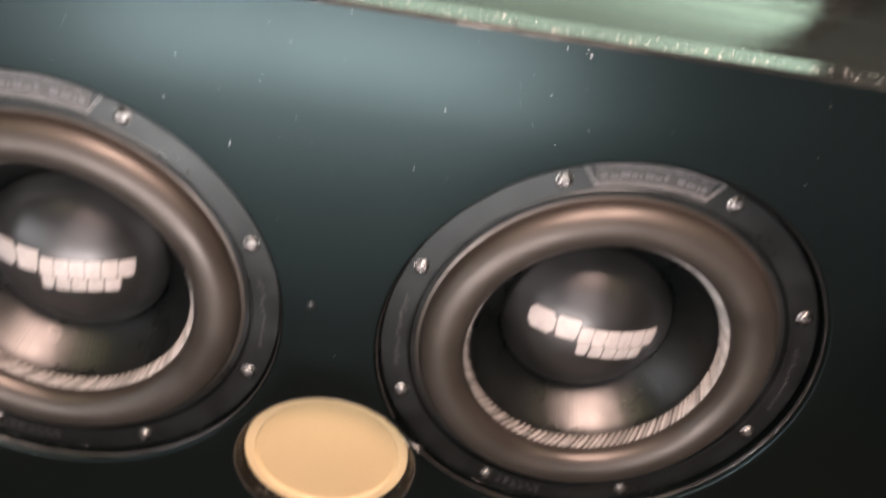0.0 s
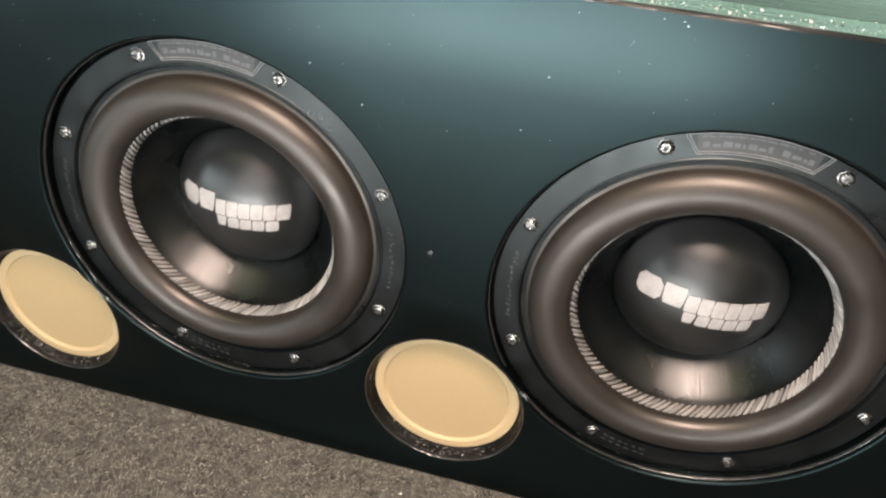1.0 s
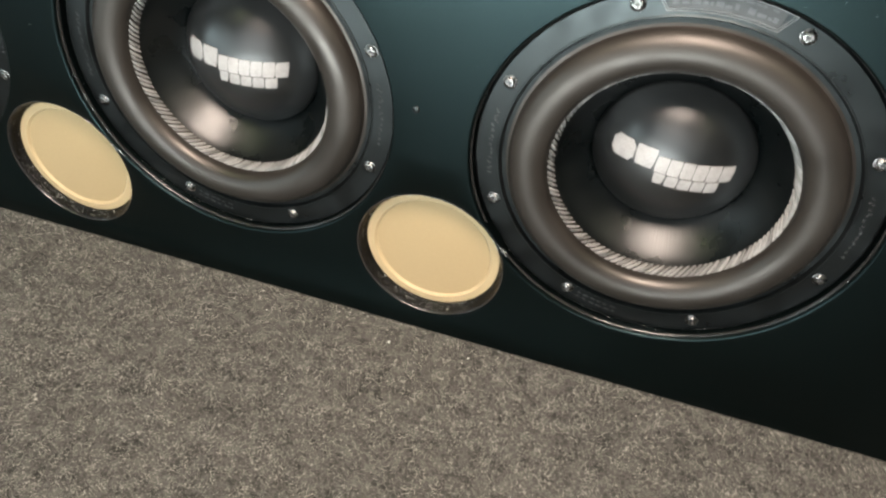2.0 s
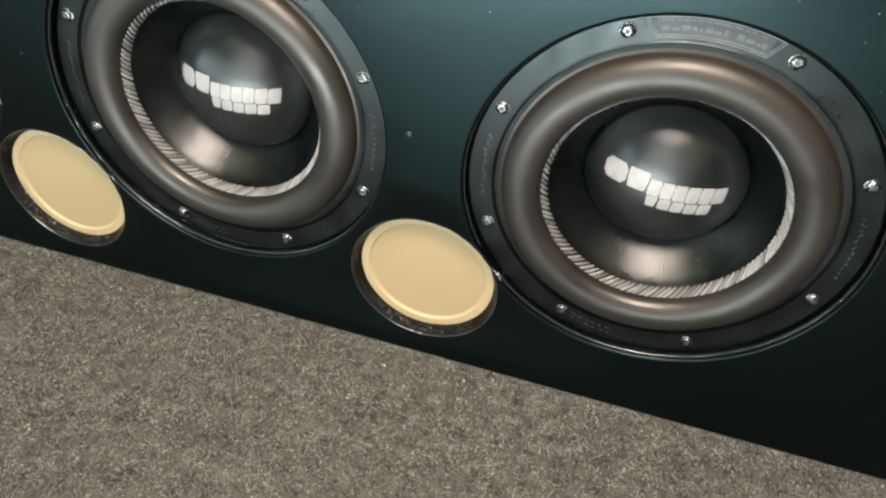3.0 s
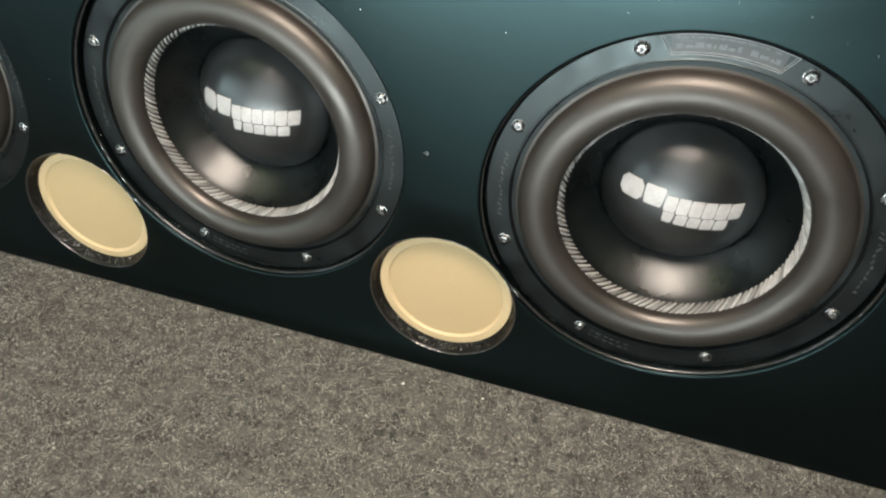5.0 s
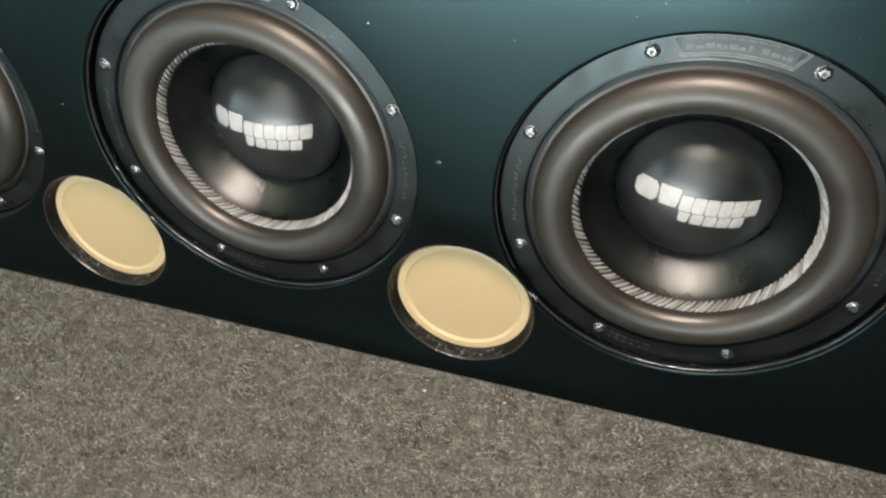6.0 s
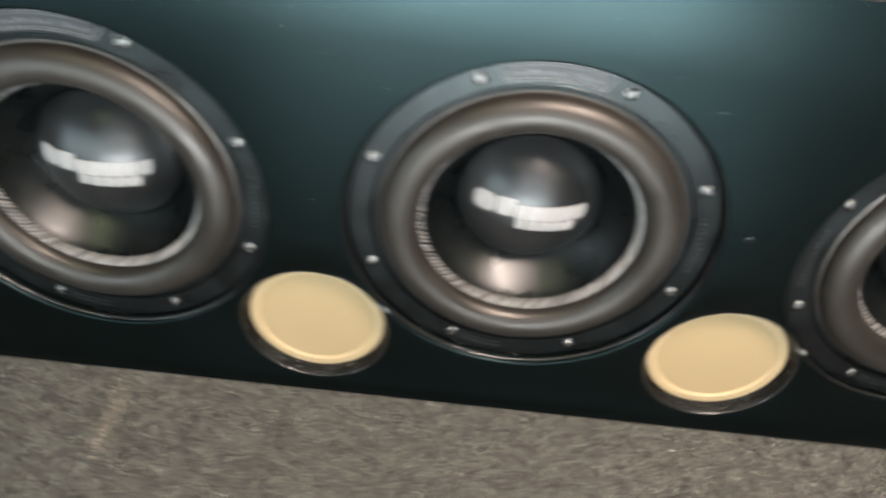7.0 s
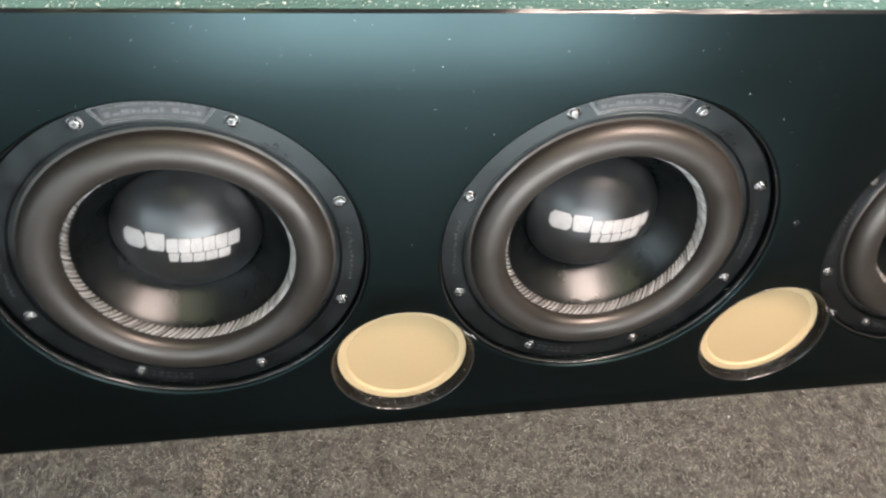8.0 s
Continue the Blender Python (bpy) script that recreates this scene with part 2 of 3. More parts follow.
# ---- setting: cargo floor, trim walls, headliner ----
tagged(mesh_object("floor", box_bm(-0.80, 0.80, -0.80, 0.58, FLOOR_Z - 0.03, FLOOR_Z), CARPET, False),
       "dark grey speckled felt carpet on the cargo floor", "carpet", kind="structure")
tagged(mesh_object("ceiling", box_bm(-0.84, 0.84, -1.54, 0.62, 0.90, 0.93), HEADLINER, False),
       "plain grey fabric headliner above the cargo space", "headliner", kind="structure")


tagged(mesh_object("ground", box_bm(-40, 40, -40, 40, -0.80, -0.75), GROUND, False), "plain pale concrete ground outside", "ground", kind="structure")


def holed_wall(name, axis, at, a0, a1, z0, z1, ha0, ha1, hz0, hz1, thick, label):
    """A trim wall with one opening, of four butted pieces in one mesh."""
    bm = bmesh.new()
    for p0, p1, q0, q1 in ((a0, ha0, z0, z1), (ha1, a1, z0, z1), (ha0, ha1, z0, hz0), (ha0, ha1, hz1, z1)):
        b = box_bm(p0, p1, at, at + thick, q0, q1) if axis == "y" else box_bm(at, at + thick, p0, p1, q0, q1)
        me = bpy.data.meshes.new("piece")
        b.to_mesh(me)
        b.free()
        bm.from_mesh(me)
        bpy.data.meshes.remove(me)
    return tagged(mesh_object(name, bm, TRIM, False), label, "wall", kind="structure")


# the west wall's opening is added for the left fill lamp
holed_wall("wall_west", "x", -0.84, -1.50, 0.58, FLOOR_Z - 0.03, 0.90, -1.10, -0.22, -0.19, 0.30, 0.04, "plain dark grey side trim with an opening added for a fill lamp")
holed_wall("wall_east", "x", 0.80, -1.50, 0.58, FLOOR_Z - 0.03, 0.90, -0.75, -0.05, 0.38, 0.74, 0.04, "plain dark grey cargo side trim with a window")
holed_wall("wall_north", "y", 0.58, -0.84, 0.84, FLOOR_Z - 0.03, 0.90, -0.74, 0.78, 0.28, 0.80, 0.04, "plain dark grey partition with a wide window")
holed_wall("wall_south", "y", -1.54, -0.84, 0.84, FLOOR_Z - 0.03, 0.90, -0.79, 0.79, FLOOR_Z - 0.029, 0.86, 0.04, "plain dark surround of the open tailgate")
for nm, b, mt, lb in (("window_1", box_bm(0.829, 0.835, -0.75, -0.05, 0.38, 0.74), OLIVE_GLOW, "olive tinted side window bright with daylight"),
                      ("window_2", box_bm(-0.74, 0.78, 0.605, 0.611, 0.28, 0.80), GREEN_GLOW, "pale green tinted window bright with daylight")):
    tagged(mesh_object(nm, b, mt, False), lb, "window", kind="structure")

# unseen glowing panel, added where the cone's olive reflection points
tagged(mesh_object("reflected_panel", box_bm(-0.66, -0.30, -0.78, -0.34, 0.888, 0.896, 0.002), OLIVE_PANEL, False), "unseen olive glowing panel added below the headliner for the cone's reflection", "window", kind="structure")
# roof lamp
lamp = tagged(empty("roof_lamp", 0.31, -0.36, 0.90), "small rectangular roof lamp with a warm lit diffuser", "lamp")
part("housing", box_bm(-0.24, 0.24, -0.23, 0.23, -0.018, 0.0, 0.004), TRIM, lamp)
part("diffuser", box_bm(-0.22, 0.22, -0.21, 0.21, -0.026, -0.0185, 0.003), LAMP_GLOW, lamp)

# ---- the box ----
wbox = tagged(empty("subwoofer_box", 0, 0, FLOOR_Z), "long black painted subwoofer box with round cutouts on the carpet", "speaker box")


def clear_of_ports(cx, cz, r, a, gap):
    """The radius at one angle, drawn in where a port lies close."""
    while any(math.hypot(cx + r * math.sin(a) - px, cz + r * math.cos(a) - pz) < PORT_R + gap for px, pz in PORTS):
        r -= 0.0002
    return r


def baffle_mesh():
    """The front board: a sheet with round openings, stepped recesses for the drivers, walls and a softened outer edge."""
    bm = bmesh.new()
    z0, z1, e = 0.0, TOP_Z - FLOOR_Z, 0.0025

    def loop(pts):
        vs = [bm.verts.new(p) for p in pts]
        return vs, [bm.edges.new((vs[i], vs[(i + 1) % len(vs)])) for i in range(len(vs))]

    def circle(cx, cz, r, y, seg=96):
        return [(cx + r * math.sin(2 * math.pi * i / seg), y, cz - FLOOR_Z + r * math.cos(2 * math.pi * i / seg)) for i in range(seg)]

    def cutout(cx, cz, r, y, seg=240):
        turns = [2 * math.pi * i / seg for i in range(seg)]
        radii = [min(r, clear_of_ports(cx, cz, SUB_BEVEL, a, 0.0027) - (SUB_BEVEL - r) * 0.3) for a in turns]
        return [(cx + q * math.sin(a), y, cz - FLOOR_Z + q * math.cos(a)) for a, q in zip(turns, radii)]

    def bridge(a, b):
        for i in range(len(a)):
            j = (i + 1) % len(a)
            bm.faces.new((a[i], a[j], b[j], b[i]))

    outer, edges = loop([(-HALF + e, FACE, z0), (HALF - e, FACE, z0), (HALF - e, FACE, z1 - e), (-HALF + e, FACE, z1 - e)])
    rims = []
    for x in SUBS:
        vs, es = loop(cutout(x, RECESS_Z, SUB_BEVEL, FACE))
        rims.append((vs, [(SUB_RECESS + ROUND * (1 - math.sin(k * math.pi / 12)), FACE + ROUND * (1 - math.cos(k * math.pi / 12))) for k in range(1, 7)] + [(SUB_RECESS - 0.0004, 0.009), (0.142, 0.009), (0.142, 0.018)], (x, RECESS_Z)))
        edges += es
    for x, z in PORTS:
        vs, es = loop(circle(x, z, PORT_R + 0.0015, FACE))
        rims.append((vs, [(PORT_R + 0.0006, FACE + 0.0004)], (x, z)))
        edges += es
    bmesh.ops.triangle_fill(bm, edges=edges, use_beauty=True)
    for vs, steps, (x, z) in rims:
        for r, y in steps:
            nxt = [bm.verts.new(p) for p in (cutout if len(steps) > 1 else circle)(x, z, r, y)]
            bridge(vs, nxt)
            vs = nxt
    mid = [bm.verts.new(p) for p in ((-HALF, FACE + e, z0), (HALF, FACE + e, z0), (HALF, FACE + e, z1), (-HALF, FACE + e, z1))]
    back = [bm.verts.new(p) for p in ((-HALF, 0.018, z0), (HALF, 0.018, z0), (HALF, 0.018, z1), (-HALF, 0.018, z1))]
    bridge(outer, mid)
    bridge(mid, back)
    for f in bm.faces:
        if min(v.co.z for v in f.verts) > z1 - 2 * e:
            f.material_index = 1
    return bm


front = part("front_board", baffle_mesh(), BAFFLE, wbox, "satin black painted front board", angle=32)
front.data.materials.append(TOP)
# a thin ring added in each recess, shaped to catch the edge's highlight
for x in SUBS:
    bm = roughened(revolve([(SUB_RECESS + 0.0008, -0.0014), (SUB_RECESS + 0.0003, -0.0012), (SUB_RECESS - 0.0006, -0.0006), (SUB_RECESS - 0.0010, 0.0003), (SUB_RECESS - 0.0008, 0.002)],
                           320, None, x, -0.0082, RECESS_Z - FLOOR_Z), 0.0004, x * 7, x, RECESS_Z - FLOOR_Z)
    for v in bm.verts:
        dx, dz = v.co.x - x, v.co.z + FLOOR_Z - RECESS_Z
        a, r = math.atan2(dx, dz), math.hypot(dx, dz)
        r = min(r, clear_of_ports(x, RECESS_Z, r, a, 0.0020))
        v.co.x, v.co.z = x + r * math.sin(a), RECESS_Z - FLOOR_Z + r * math.cos(a)
    part("recess_lip", bm, HIGHLIGHT_LIP, wbox, "thin glossy ring added round the cutout to catch its edge highlight")
for x, z in PORTS:
    part("port_wall", roughened(revolve([(PORT_R + 0.0006, FACE + 0.0004), (PORT_R - 0.0006, FACE + 0.0012), (PORT_R - 0.0012, FACE + 0.003), (PORT_R - 0.0019, FACE + 0.0045), (PORT_R - 0.0016, FACE + 0.0062), (PORT_R - 0.0024, FACE + 0.008), (PORT_R - 0.0034, FACE + 0.0098), (PORT_R - 0.0042, -0.0018), (PORT_R - 0.0043, 0.004), (PORT_R - 0.0040, 0.012)], 240, None, x, 0, z - FLOOR_Z), 0.0007, x * 9, x, z - FLOOR_Z), RAW_EDGE, wbox, "rough black painted port edge")
part("filler_spot", revolve([(0.0034, 0.0), (0.0029, -0.0006), (0.002, -0.0009), (0.0, -0.0010)], 20, None, 0.181, FACE, 0.022 - FLOOR_Z), FRAME, wbox, "small grey filler spot")
# the same kind of added highlight ring at each port's edge
for x, z in PORTS:
    part("port_lip", roughened(revolve([(PORT_R + 0.0018, 0.0003), (PORT_R + 0.0015, -0.0003), (PORT_R + 0.0009, -0.0004), (PORT_R + 0.0002, 0.0004), (PORT_R, 0.0016)],
                                       240, None, x, FACE, z - FLOOR_Z), 0.0004, x * 5, x, z - FLOOR_Z), HIGHLIGHT_LIP, wbox, "thin glossy ring added round the port to catch its edge highlight")
H = TOP_Z - FLOOR_Z
part("top_board", box_bm(-HALF, HALF, 0.0182, DEPTH, H - 0.018, H, 0.0008), TOP, wbox, "glossy black top board")
part("bottom_board", box_bm(-HALF + 0.018, HALF - 0.018, 0.0182, DEPTH - 0.018, 0.0, 0.018), BAFFLE, wbox)
part("back_board", box_bm(-HALF + 0.018, HALF - 0.018, DEPTH - 0.018, DEPTH, 0.0, H - 0.0182), BAFFLE, wbox)
for sx in (-1, 1):
    part("side_board", box_bm(min(sx * HALF, sx * (HALF - 0.018)), max(sx * HALF, sx * (HALF - 0.018)), 0.0182, DEPTH, 0.0, H - 0.0182), BAFFLE, wbox)

# ---- port plugs ----
PLUG_Y = -0.002


def plug(x, z):
    ob = tagged(empty("port_plug", x, PLUG_Y, z), "tan raw fibreboard disc closing a round port", "port plug", "discs in the ports")
    R = PORT_R - 0.0047
    part("rim", revolve([(R, 0.008), (R, 0.0006), (R - 0.0006, 0.0), (R - 0.0075, 0.0002), (R - 0.0095, 0.0026), (R - 0.0095, 0.008)]), TAN, ob)
    part("disc", revolve([(R - 0.0096, 0.0026), (R - 0.014, 0.0031), (R - 0.03, 0.0032), (0.0, 0.0032)]), TAN_DISC, ob)
    return ob


for x, z in PORTS:
    plug(x, z)

# ---- drivers ----
DOME_A, DOME_EDGE, DOME_TOP = 0.0655, 0.0425, 0.009
DOME_R = (DOME_A ** 2 + (DOME_EDGE - DOME_TOP) ** 2) / (2 * (DOME_EDGE - DOME_TOP))


def dome_y(r):
    return DOME_TOP + DOME_R - math.sqrt(DOME_R ** 2 - r * r)


def emblem_block(x0, x1, z0, z1, lean=0.0012, cut=0.0012, taper=0.0):
    """A flat printed block with clipped corners that follows the dome; taper narrows its foot."""
    bm = bmesh.new()
    n = 6
    grid = []
    for j in range(5):
        v = j / 4
        row = []
        for i in range(n + 1):
            u = i / n
            x = x0 + (x1 - x0) * u + lean * (v - 0.5) + taper * (1 - v) * (1 - 2 * u)
            z = z0 + (z1 - z0) * v
            if j in (0, 4) and i in (0, n):
                x += cut * (1 if i == 0 else -1)
            row.append((x, z))
        grid.append(row)
    front = [[bm.verts.new((x, dome_y(math.hypot(x, z)) - 0.0007, z)) for x, z in row] for row in grid]
    for a, b in zip(front, front[1:]):
        for i in range(n):
            bm.faces.new((a[i], a[i + 1], b[i + 1], b[i]))
    rim = front[0][:-1] + [r[-1] for r in front[:-1]] + front[-1][:0:-1] + [r[0] for r in front[:0:-1]]
    low = [bm.verts.new((v.co.x, v.co.y + 0.0012, v.co.z)) for v in rim]
    for i in range(len(rim)):
        j = (i + 1) % len(rim)
        bm.faces.new((rim[i], rim[j], low[j], low[i]))
    return bm


def screw_mesh():
    bm = revolve([(0.0058, 0.0002), (0.0058, -0.0006), (0.0050, -0.0009), (0.0047, -0.0018), (0.0039, -0.0027), (0.0027, -0.0030)], 18)
    rim = [v for v in bm.verts if v.co.y < -0.00295]
    rim.sort(key=lambda v: math.atan2(v.co.x, v.co.z))
    hexa = []
    for i in range(18):
        a = math.atan2(rim[i].co.x, rim[i].co.z)
        k = math.cos(math.pi / 6) / math.cos((a % (math.pi / 3)) - math.pi / 6)
        hexa.append((0.0019 * k * math.sin(a), 0.0019 * k * math.cos(a)))
    up = [bm.verts.new((x, -0.0029, z)) for x, z in hexa]
    low = [bm.verts.new((x, -0.0012, z)) for x, z in hexa]
    for i in range(18):
        j = (i + 1) % 18
        bm.faces.new((rim[i], rim[j], up[j], up[i]))
        bm.faces.new((up[i], up[j], low[j], low[i])).material_index = 1
    bm.faces.new(low).material_index = 1
    me = bpy.data.meshes.new("screw")
    bmesh.ops.recalc_face_normals(bm, faces=bm.faces)
    bm.to_mesh(me)
    bm.free()
    me.materials.append(STEEL)
    me.materials.append(SOCKET)
    me.shade_smooth()
    me.set_sharp_from_angle(angle=radians(40))
    return me


SCREW = screw_mesh()


def driver():
    sub = tagged(empty("subwoofer", SUBS[1], 0, 0), "black round subwoofer driver with rubber surround and stitched cone", "subwoofer", "drivers in the box")
    # cast frame ring with a shallow step and rounded edges
    part("frame", revolve([(0.1600, 0.0088), (0.1600, 0.0012), (0.1592, 0.0001), (0.1578, -0.0010), (0.1397, -0.0012), (0.1391, -0.0017), (0.1384, -0.0017), (0.1378, -0.0009), (0.1372, 0.0002),
                           (0.1365, 0.0016), (0.1315, 0.0020), (0.1305, 0.0060), (0.1305, 0.0088)]), FRAME, sub, "black cast metal frame ring")
    # half-roll surround
    prof = [(0.1330, 0.0017), (0.1318, 0.0014)]
    for i in range(25):
        a = math.pi * i / 24
        prof.append((0.1141 + 0.0165 * math.cos(a), 0.0010 - 0.0150 * math.sin(a) ** 0.9))
    prof += [(0.0971, 0.0022), (0.0932, 0.0120)]
    part("surround", revolve(prof), RUBBER, sub, "thick black rubber half-roll surround")
    # slanted stitches round the cone's edge
    bm = bmesh.new()
    count = 116
    wander = random.Random(11)
    slope = [(0.0926, 0.0096), (0.0936, 0.0076), (0.0945, 0.0054), (0.0953, 0.0032), (0.0962, 0.0014), (0.0970, 0.0003)]
    for i in range(count):
        a0 = 2 * math.pi * (i + wander.uniform(-0.12, 0.12)) / count
        wide = wander.uniform(0.85, 1.12)
        pts = []
        for k, (r, y) in enumerate(slope):
            u = k / (len(slope) - 1)
            a = a0 + 0.115 * u
            w = 0.0215 * wide * (0.55 + 0.5 * math.sin(math.pi * u))
            rise = 0.0007 * math.sin(math.pi * u) * wide
            pts.append([bm.verts.new(((r + s * 0.9) * math.sin(a + d * w), y + s * 0.4, (r + s * 0.9) * math.cos(a + d * w)))
                        for d, s in ((-1, 0.0011), (-0.55, -0.0002 - rise), (0.55, -0.0002 - rise), (1, 0.0011))])
        for p, q in zip(pts, pts[1:]):
            for k in range(3):
                bm.faces.new((p[k], p[k + 1], q[k + 1], q[k]))
    part("stitching", bm, STITCH, sub, "pale grey slanted stitching", angle=60)
    # cone and dust cap
    prof = []
    for i in range(25):
        u = i / 24
        prof.append((0.0936 - (0.0936 - 0.0625) * u, 0.0108 + 0.0415 * (u ** 0.84)))
    part("cone", revolve(prof), CONE, sub, "glossy black cone")
    prof = [(DOME_A - 0.0010, DOME_EDGE + 0.013), (DOME_A + 0.0018, DOME_EDGE + 0.0065), (DOME_A + 0.0016, DOME_EDGE + 0.0042), (DOME_A + 0.0009, DOME_EDGE + 0.0018)]
    prof += [(DOME_A * math.cos(i / 16 * math.pi / 2), dome_y(DOME_A * math.cos(i / 16 * math.pi / 2))) for i in range(16)] + [(0.0, DOME_TOP)]
    cap = part("dust_cap", revolve(prof, 96), CAP, sub, "domed black dust cap")
    # two-row emblem of plain pale blocks
    rows = [(-0.0500, -0.0312, 0.0026, 0.0206, 0.0036, 0), (-0.0306, -0.0132, 0.0034, 0.0203, 0.0008, 0.0012)]
    rows += [(-0.0128 + 0.0103 * k, -0.0029 + 0.0103 * k, 0.0022 - 0.00045 * k, (0.0160, 0.0158, 0.0155, 0.0150, 0.0145, 0.0137)[k], 0.0005, 0) for k in range(6)]
    rows += [(-0.0128 + 0.0106 * k, -0.0030 + 0.0106 * k, -0.0084 - 0.0006 * k, 0.0016 - 0.0005 * k, 0.0006, 0.0012 if k == 0 else 0) for k in range(5)]
    for x0, x1, z0, z1, cut, taper in rows:
        part("emblem_block", emblem_block(x0, x1, z0, z1, cut=cut, taper=taper), EMBLEM, cap)
    # maker's plate: raised outline, flat field and worn bars
    F = -0.0012
    bm = bmesh.new()
    arc_block(bm, 0.1440, 0.1572, -14.6, 14.6, F - 0.0001, F + 0.001, 14)
    plate = part("maker_plate", bm, PLATE, sub, "outlined plate with worn unreadable bars", smooth=False)
    bm = bmesh.new()
    arc_block(bm, 0.1424, 0.1429, -14.9, 14.9, F - 0.0006, F + 0.001, 14)
    arc_block(bm, 0.1441, 0.1446, -14.3, 14.3, F - 0.0006, F + 0.001, 14)
    arc_block(bm, 0.1573, 0.1578, -17.2, 17.2, F - 0.0005, F + 0.001, 16)
    for s in (-1, 1):
        for inner, outer in ((14.9, 17.2), (14.3, 16.5)):
            p, q = [Vector((r * math.sin(radians(s * g)), 0, r * math.cos(radians(s * g)))) for r, g in ((0.1426, inner), (0.1575, outer))]
            side = (q - p).normalized().cross(Vector((0, 1, 0))) * 0.00024
            ends = [p - side, p + side, q + side, q - side]
            up = [bm.verts.new((c.x, F - 0.0006, c.z)) for c in ends]
            low = [bm.verts.new((c.x, F + 0.001, c.z)) for c in ends]
            bm.faces.new(up)
            for i in range(4):
                bm.faces.new((up[i], up[(i + 1) % 4], low[(i + 1) % 4], low[i]))
    part("outline", bm, EMBOSS, plate, smooth=False)
    rnd = random.Random(5)
    bm = bmesh.new()
    for r0, lo, hi in ((0.1475, 0.0022, 0.0042), (0.1545, 0.0010, 0.0016)):
        a = -13.5
        while a < 12.5:
            w = rnd.uniform(0.7, 2.4)
            if rnd.random() < 0.93:
                arc_block(bm, r0, r0 + rnd.uniform(lo, hi), a, min(a + w, 13.5), F - 0.0003, F + 0.001, 2)
            a += w + rnd.uniform(0.3, 0.7)
    tagged(part("worn_writing", bm, BARS, plate, smooth=False), kind="stuff")
    # raised marks on the sides and the foot of the ring
    for mid, reach, lines in ((90, 12, (0.1462,)), (270, 12, (0.1462,)), (193, 9, (0.1440, 0.1490))):
        bm = bmesh.new()
        for r0 in lines:
            a = mid - reach
            while a < mid + reach:
                wide = rnd.uniform(0.5, 1.3)
                if len(lines) == 1:
                    for cut in range(2):
                        r = r0 + rnd.uniform(-0.0022, 0.0010)
                        arc_block(bm, r, r + rnd.uniform(0.0008, 0.0026), a + cut * 0.55 * wide, a + (cut * 0.55 + 0.4) * wide, F - 0.0003, F + 0.001)
                else:
                    arc_block(bm, r0, r0 + rnd.uniform(0.0011, 0.0020), a, a + wide * 1.5, F - 0.0003, F + 0.001, 2)
                    a += wide
                a += wide + rnd.uniform(0.5, 1.4)
        tagged(part("raised_writing", bm, MARKS, sub, smooth=False), kind="stuff")
    for k in range(8):
        a = radians(22.5 + 45 * k)
        s = new("screw", SCREW)
        s.parent = sub
        s.matrix_basis = pose(0.1484 * math.sin(a), -0.0012, 0.0020 + 0.1484 * math.cos(a), 0, 40 * k, 0)
        tagged(s, "plated steel screw")
    return sub


first = driver()
copy_thing(first, pose(SUBS[0], 0, 0))
copy_thing(first, pose(SUBS[2], 0, 0))
# the middle driver's cap sits a little turned
for child in first.children:
    if child.name.startswith("dust_cap"):
        child.rotation_euler = (0, radians(-1.2), 0)

# ---- loose fibres, dust, crumbs, drawn glints ----
rng = np.random.default_rng(7)


def slivers(name, centre, along, side, mat, label, category):
    """Many loose three-cornered slivers in one mesh."""
    n = len(centre)
    verts = np.empty((n, 3, 3))
    verts[:, 0], verts[:, 1], verts[:, 2] = centre - side, centre + side, centre + along
    me = bpy.data.meshes.new(name)
    me.from_pydata(verts.reshape(-1, 3).tolist(), [], np.arange(3 * n).reshape(-1, 3).tolist())
    me.materials.append(mat)
    return tagged(new(name, me), label, category, kind="stuff")


def direction(n, lift0, lift1):
    a = rng.uniform(0, 2 * math.pi, n)
    e = rng.uniform(lift0, lift1, n)
    return np.stack([np.cos(a) * np.cos(e), np.sin(a) * np.cos(e), np.sin(e)], 1)


N = 320000
base = np.stack([rng.uniform(-0.78, 0.78, N), rng.uniform(-0.36, FACE - 0.001, N), np.full(N, FLOOR_Z)], 1)
d = direction(N, 0.1, 0.8)
w = np.cross(d, direction(N, -0.4, 0.4))
w /= np.linalg.norm(w, axis=1, keepdims=True) + 1e-9
tips = base + d * 0.0045
d[:, 1] = np.where(tips[:, 1] > FACE - 0.0004, -np.abs(d[:, 1]), d[:, 1])
slivers("carpet_pile", base, d * rng.uniform(0.0011, 0.0032, (N, 1)), w * 0.00032, FIBRE, "short grey and brown felt fibres on the carpet", "carpet pile")

# dust on the front board, thicker under its upper edge
N = 420
fx = rng.uniform(-0.66, 0.68, N)
fz = TOP_Z - 0.004 - np.abs(rng.normal(0, 0.09, N))
keep = np.ones(N, bool)
for x in SUBS:
    keep &= np.hypot(fx - x, fz) > 0.168
for x, z in PORTS:
    keep &= np.hypot(fx - x, fz - z) > 0.078
keep &= fz > FLOOR_Z + 0.02
fx, fz = fx[keep], fz[keep]
N = len(fx)
a = rng.uniform(0, 2 * math.pi, N)
al = np.stack([np.cos(a), np.full(N, -0.25), np.sin(a)], 1)
sd = np.stack([-np.sin(a), np.zeros(N), np.cos(a)], 1)
size = rng.lognormal(-0.2, 0.6, (N, 1)) * 0.00034
slivers("face_dust", np.stack([fx, np.full(N, FACE - 0.0003), fz], 1), al * size, sd * size * 0.5, DUST_AND_GLINTS, "pale dust specks clinging to the black front board", "dust")
# dust on the box's upper edge
N = 2200
cx = rng.uniform(-0.69, 0.69, N)
cy = FACE + 0.003 + np.abs(rng.normal(0, 0.012, N))
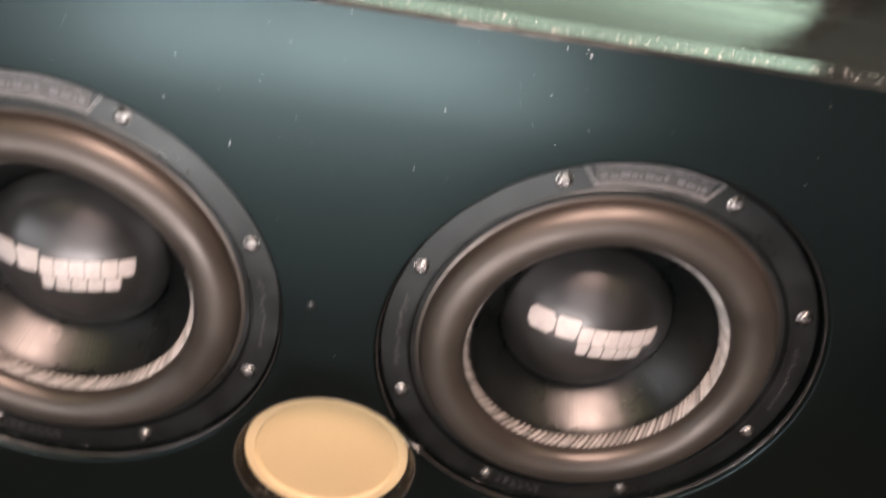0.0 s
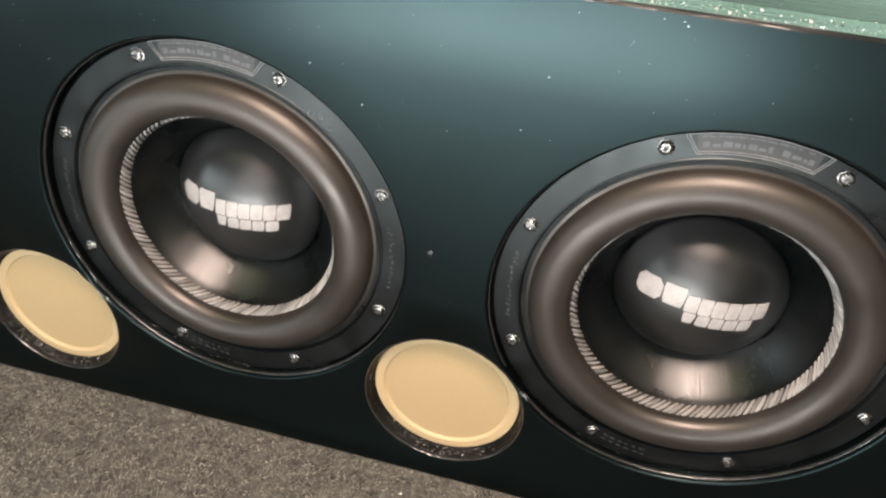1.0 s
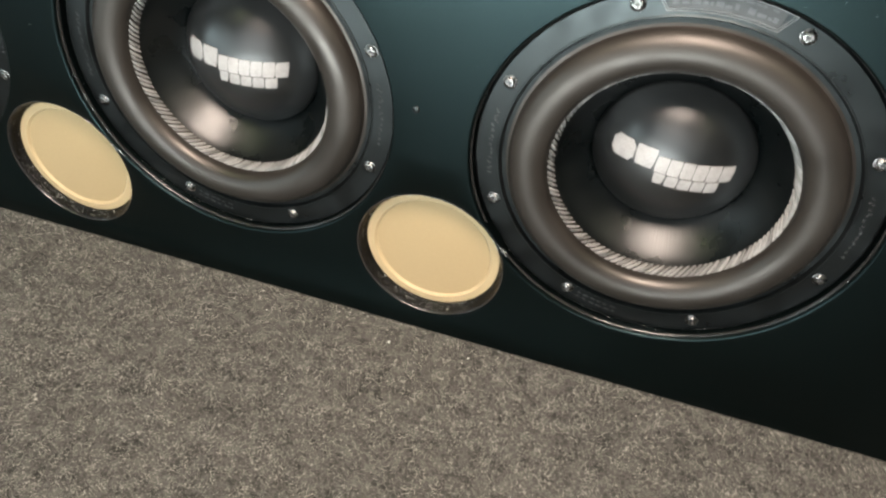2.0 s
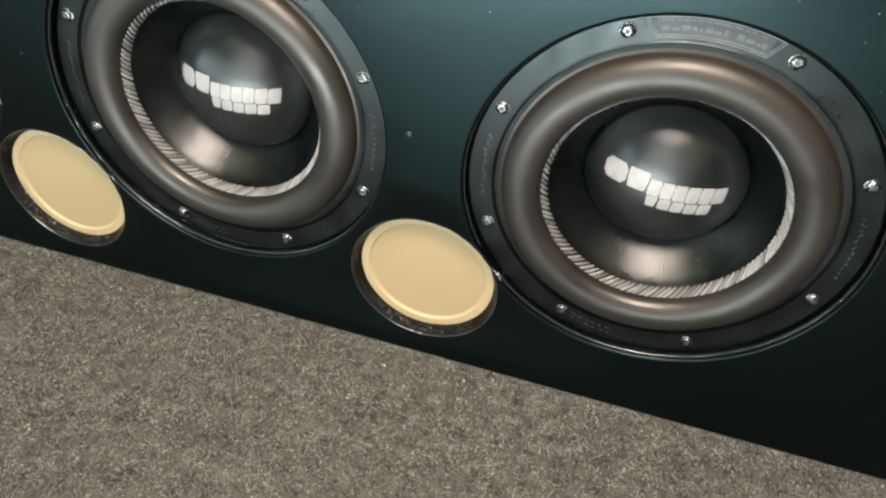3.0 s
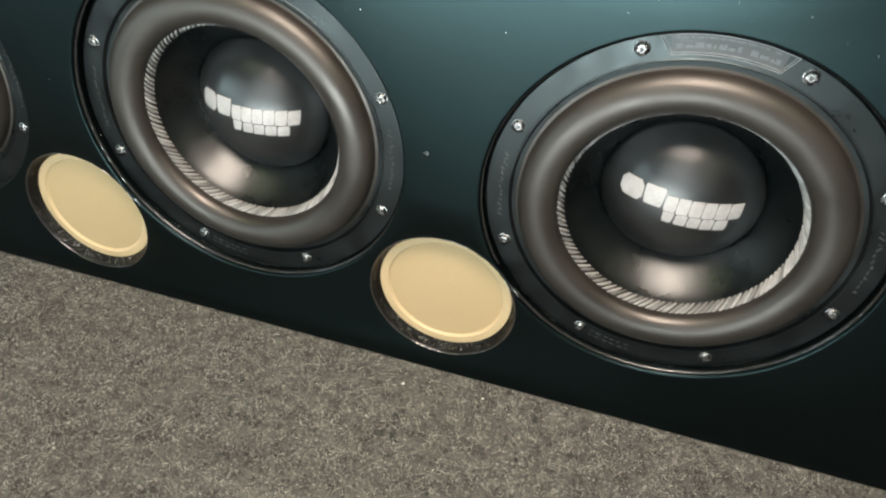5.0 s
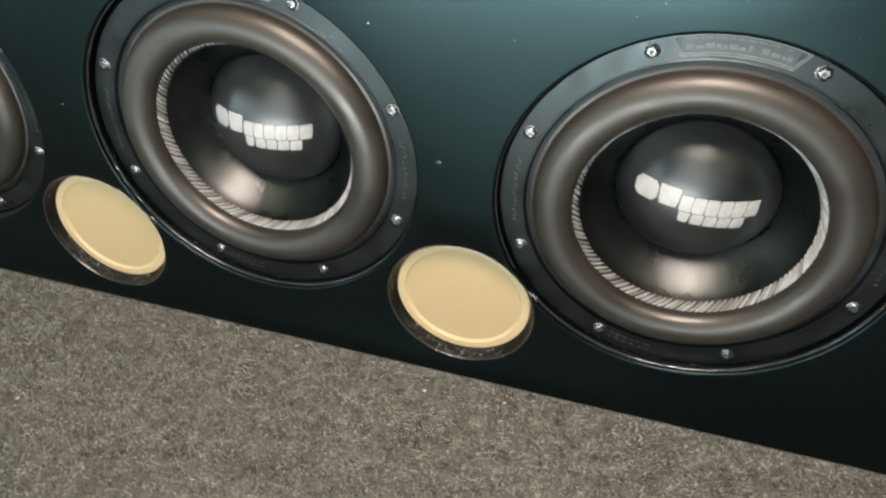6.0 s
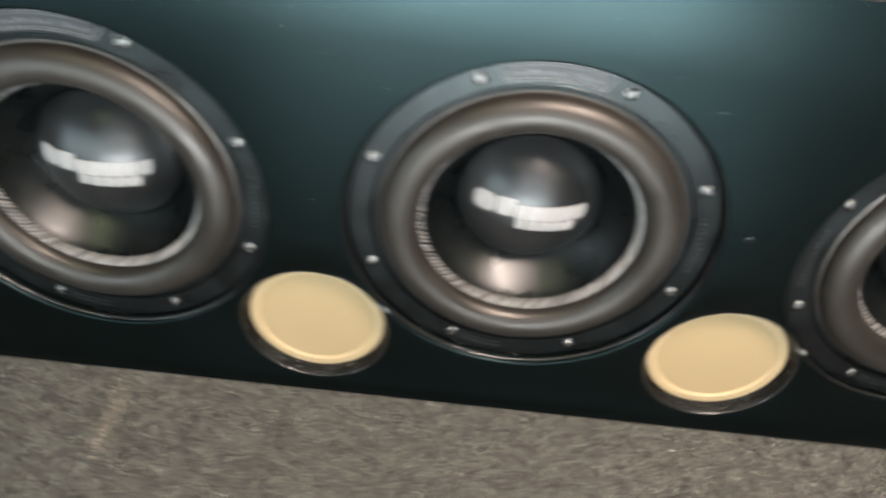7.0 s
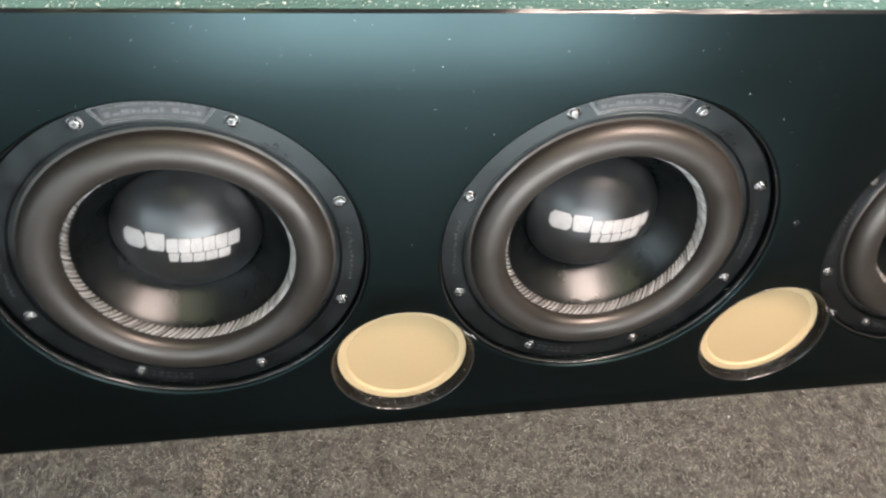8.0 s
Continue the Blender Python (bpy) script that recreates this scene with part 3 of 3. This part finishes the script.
a = rng.uniform(0, 2 * math.pi, N)
al = np.stack([np.cos(a), np.sin(a), np.full(N, 0.4)], 1)
sd = np.stack([-np.sin(a), np.cos(a), np.zeros(N)], 1)
size = rng.lognormal(-0.1, 0.6, (N, 1)) * 0.0008
slivers("edge_dust", np.stack([cx, cy, np.full(N, TOP_Z + 0.0003)], 1), al * size, sd * size * 0.5, DUST_AND_GLINTS, "pale dust and chips along the box's upper edge", "dust")
# scuffed fibres in a short line across the carpet
N = 420
base = np.stack([rng.normal(-0.384, 0.007, N), rng.uniform(-0.125, FACE - 0.003, N), np.full(N, FLOOR_Z + 0.002)], 1)
d = direction(N, 0.2, 0.9)
w = np.cross(d, direction(N, -0.4, 0.4))
w /= np.linalg.norm(w, axis=1, keepdims=True) + 1e-9
slivers("scuffed_fibres", base, d * rng.uniform(0.002, 0.005, (N, 1)), w * 0.0005, SCUFF, "pale scuffed fibres in a line across the carpet", "carpet pile")
# paint chips between each port and the driver beside it
for x, z in PORTS:
    N = 16
    run = rng.uniform(-0.010, 0.008, N)
    c = np.stack([x + 0.0655 + 0.78 * run, np.full(N, FACE - 0.0003), z + 0.0345 - 0.62 * run + rng.normal(0, 0.0012, N)], 1)
    a = rng.normal(-0.65, 0.35, N)
    al = np.stack([np.cos(a), np.full(N, -0.2), np.sin(a)], 1) * rng.uniform(0.0010, 0.0042, (N, 1))
    sd = np.stack([-np.sin(a), np.zeros(N), np.cos(a)], 1) * 0.00028
    slivers("paint_chips", c, al, sd, DUST_AND_GLINTS, "pale paint chips beside the port's edge", "paint chips")
# specks of dust and paint on the lower wall of each driver's recess
for x in SUBS:
    N = 150
    a = rng.normal(190, 34, N) * math.pi / 180
    r = SUB_RECESS - 0.0014
    c = np.stack([x + r * np.sin(a), rng.uniform(-0.004, 0.001, N), RECESS_Z + r * np.cos(a)], 1)
    inward = np.stack([-np.sin(a), np.zeros(N), -np.cos(a)], 1)
    along = np.stack([np.cos(a), np.zeros(N), -np.sin(a)], 1)
    size = rng.lognormal(0, 0.5, (N, 1)) * 0.0003
    slivers("recess_dust", c, along * size * 1.6 + inward * size * 0.5, np.array([[0, 1.0, 0]]) * size * 0.5, DUST_AND_GLINTS, "pale specks on the lower wall of a driver's cutout", "dust")
# glints on the glossy paint of each port's lower wall, drawn as pale slivers
for x, z in PORTS:
    N = 420
    a = rng.normal(215, 40, N) * math.pi / 180
    deep = rng.uniform(0, 1, N)
    r = PORT_R - 0.0024 - 0.0022 * deep ** 2
    c = np.stack([x + r * np.sin(a), FACE + 0.001 + 0.0095 * deep, z + r * np.cos(a)], 1)
    inward = np.stack([-np.sin(a), np.zeros(N), -np.cos(a)], 1)
    along = np.stack([np.cos(a), np.zeros(N), -np.sin(a)], 1)
    size = rng.lognormal(0, 0.6, (N, 1)) * 0.00034
    slivers("paint_glints", c, along * size + inward * size * 0.6, np.array([[0, 1.0, 0]]) * size * 0.6, DUST_AND_GLINTS, "pale slivers drawn as glints on the painted wall of a port", "grit")
# crumbs on the carpet
N = 150
c = np.stack([rng.uniform(-0.7, 0.7, N), FACE - 0.004 - rng.uniform(0, 1, N) ** 1.6 * 0.3, np.full(N, FLOOR_Z + 0.003)], 1)
dd = direction(N, 0.0, 0.5)
ww = np.cross(dd, np.array([0, 0, 1.0]))
size = rng.lognormal(0, 0.5, (N, 1)) * 0.0011
slivers("lint_crumbs", c, dd * size, ww * size * 0.6, DUST_AND_GLINTS, "small pale lint crumbs lying on the carpet", "lint")
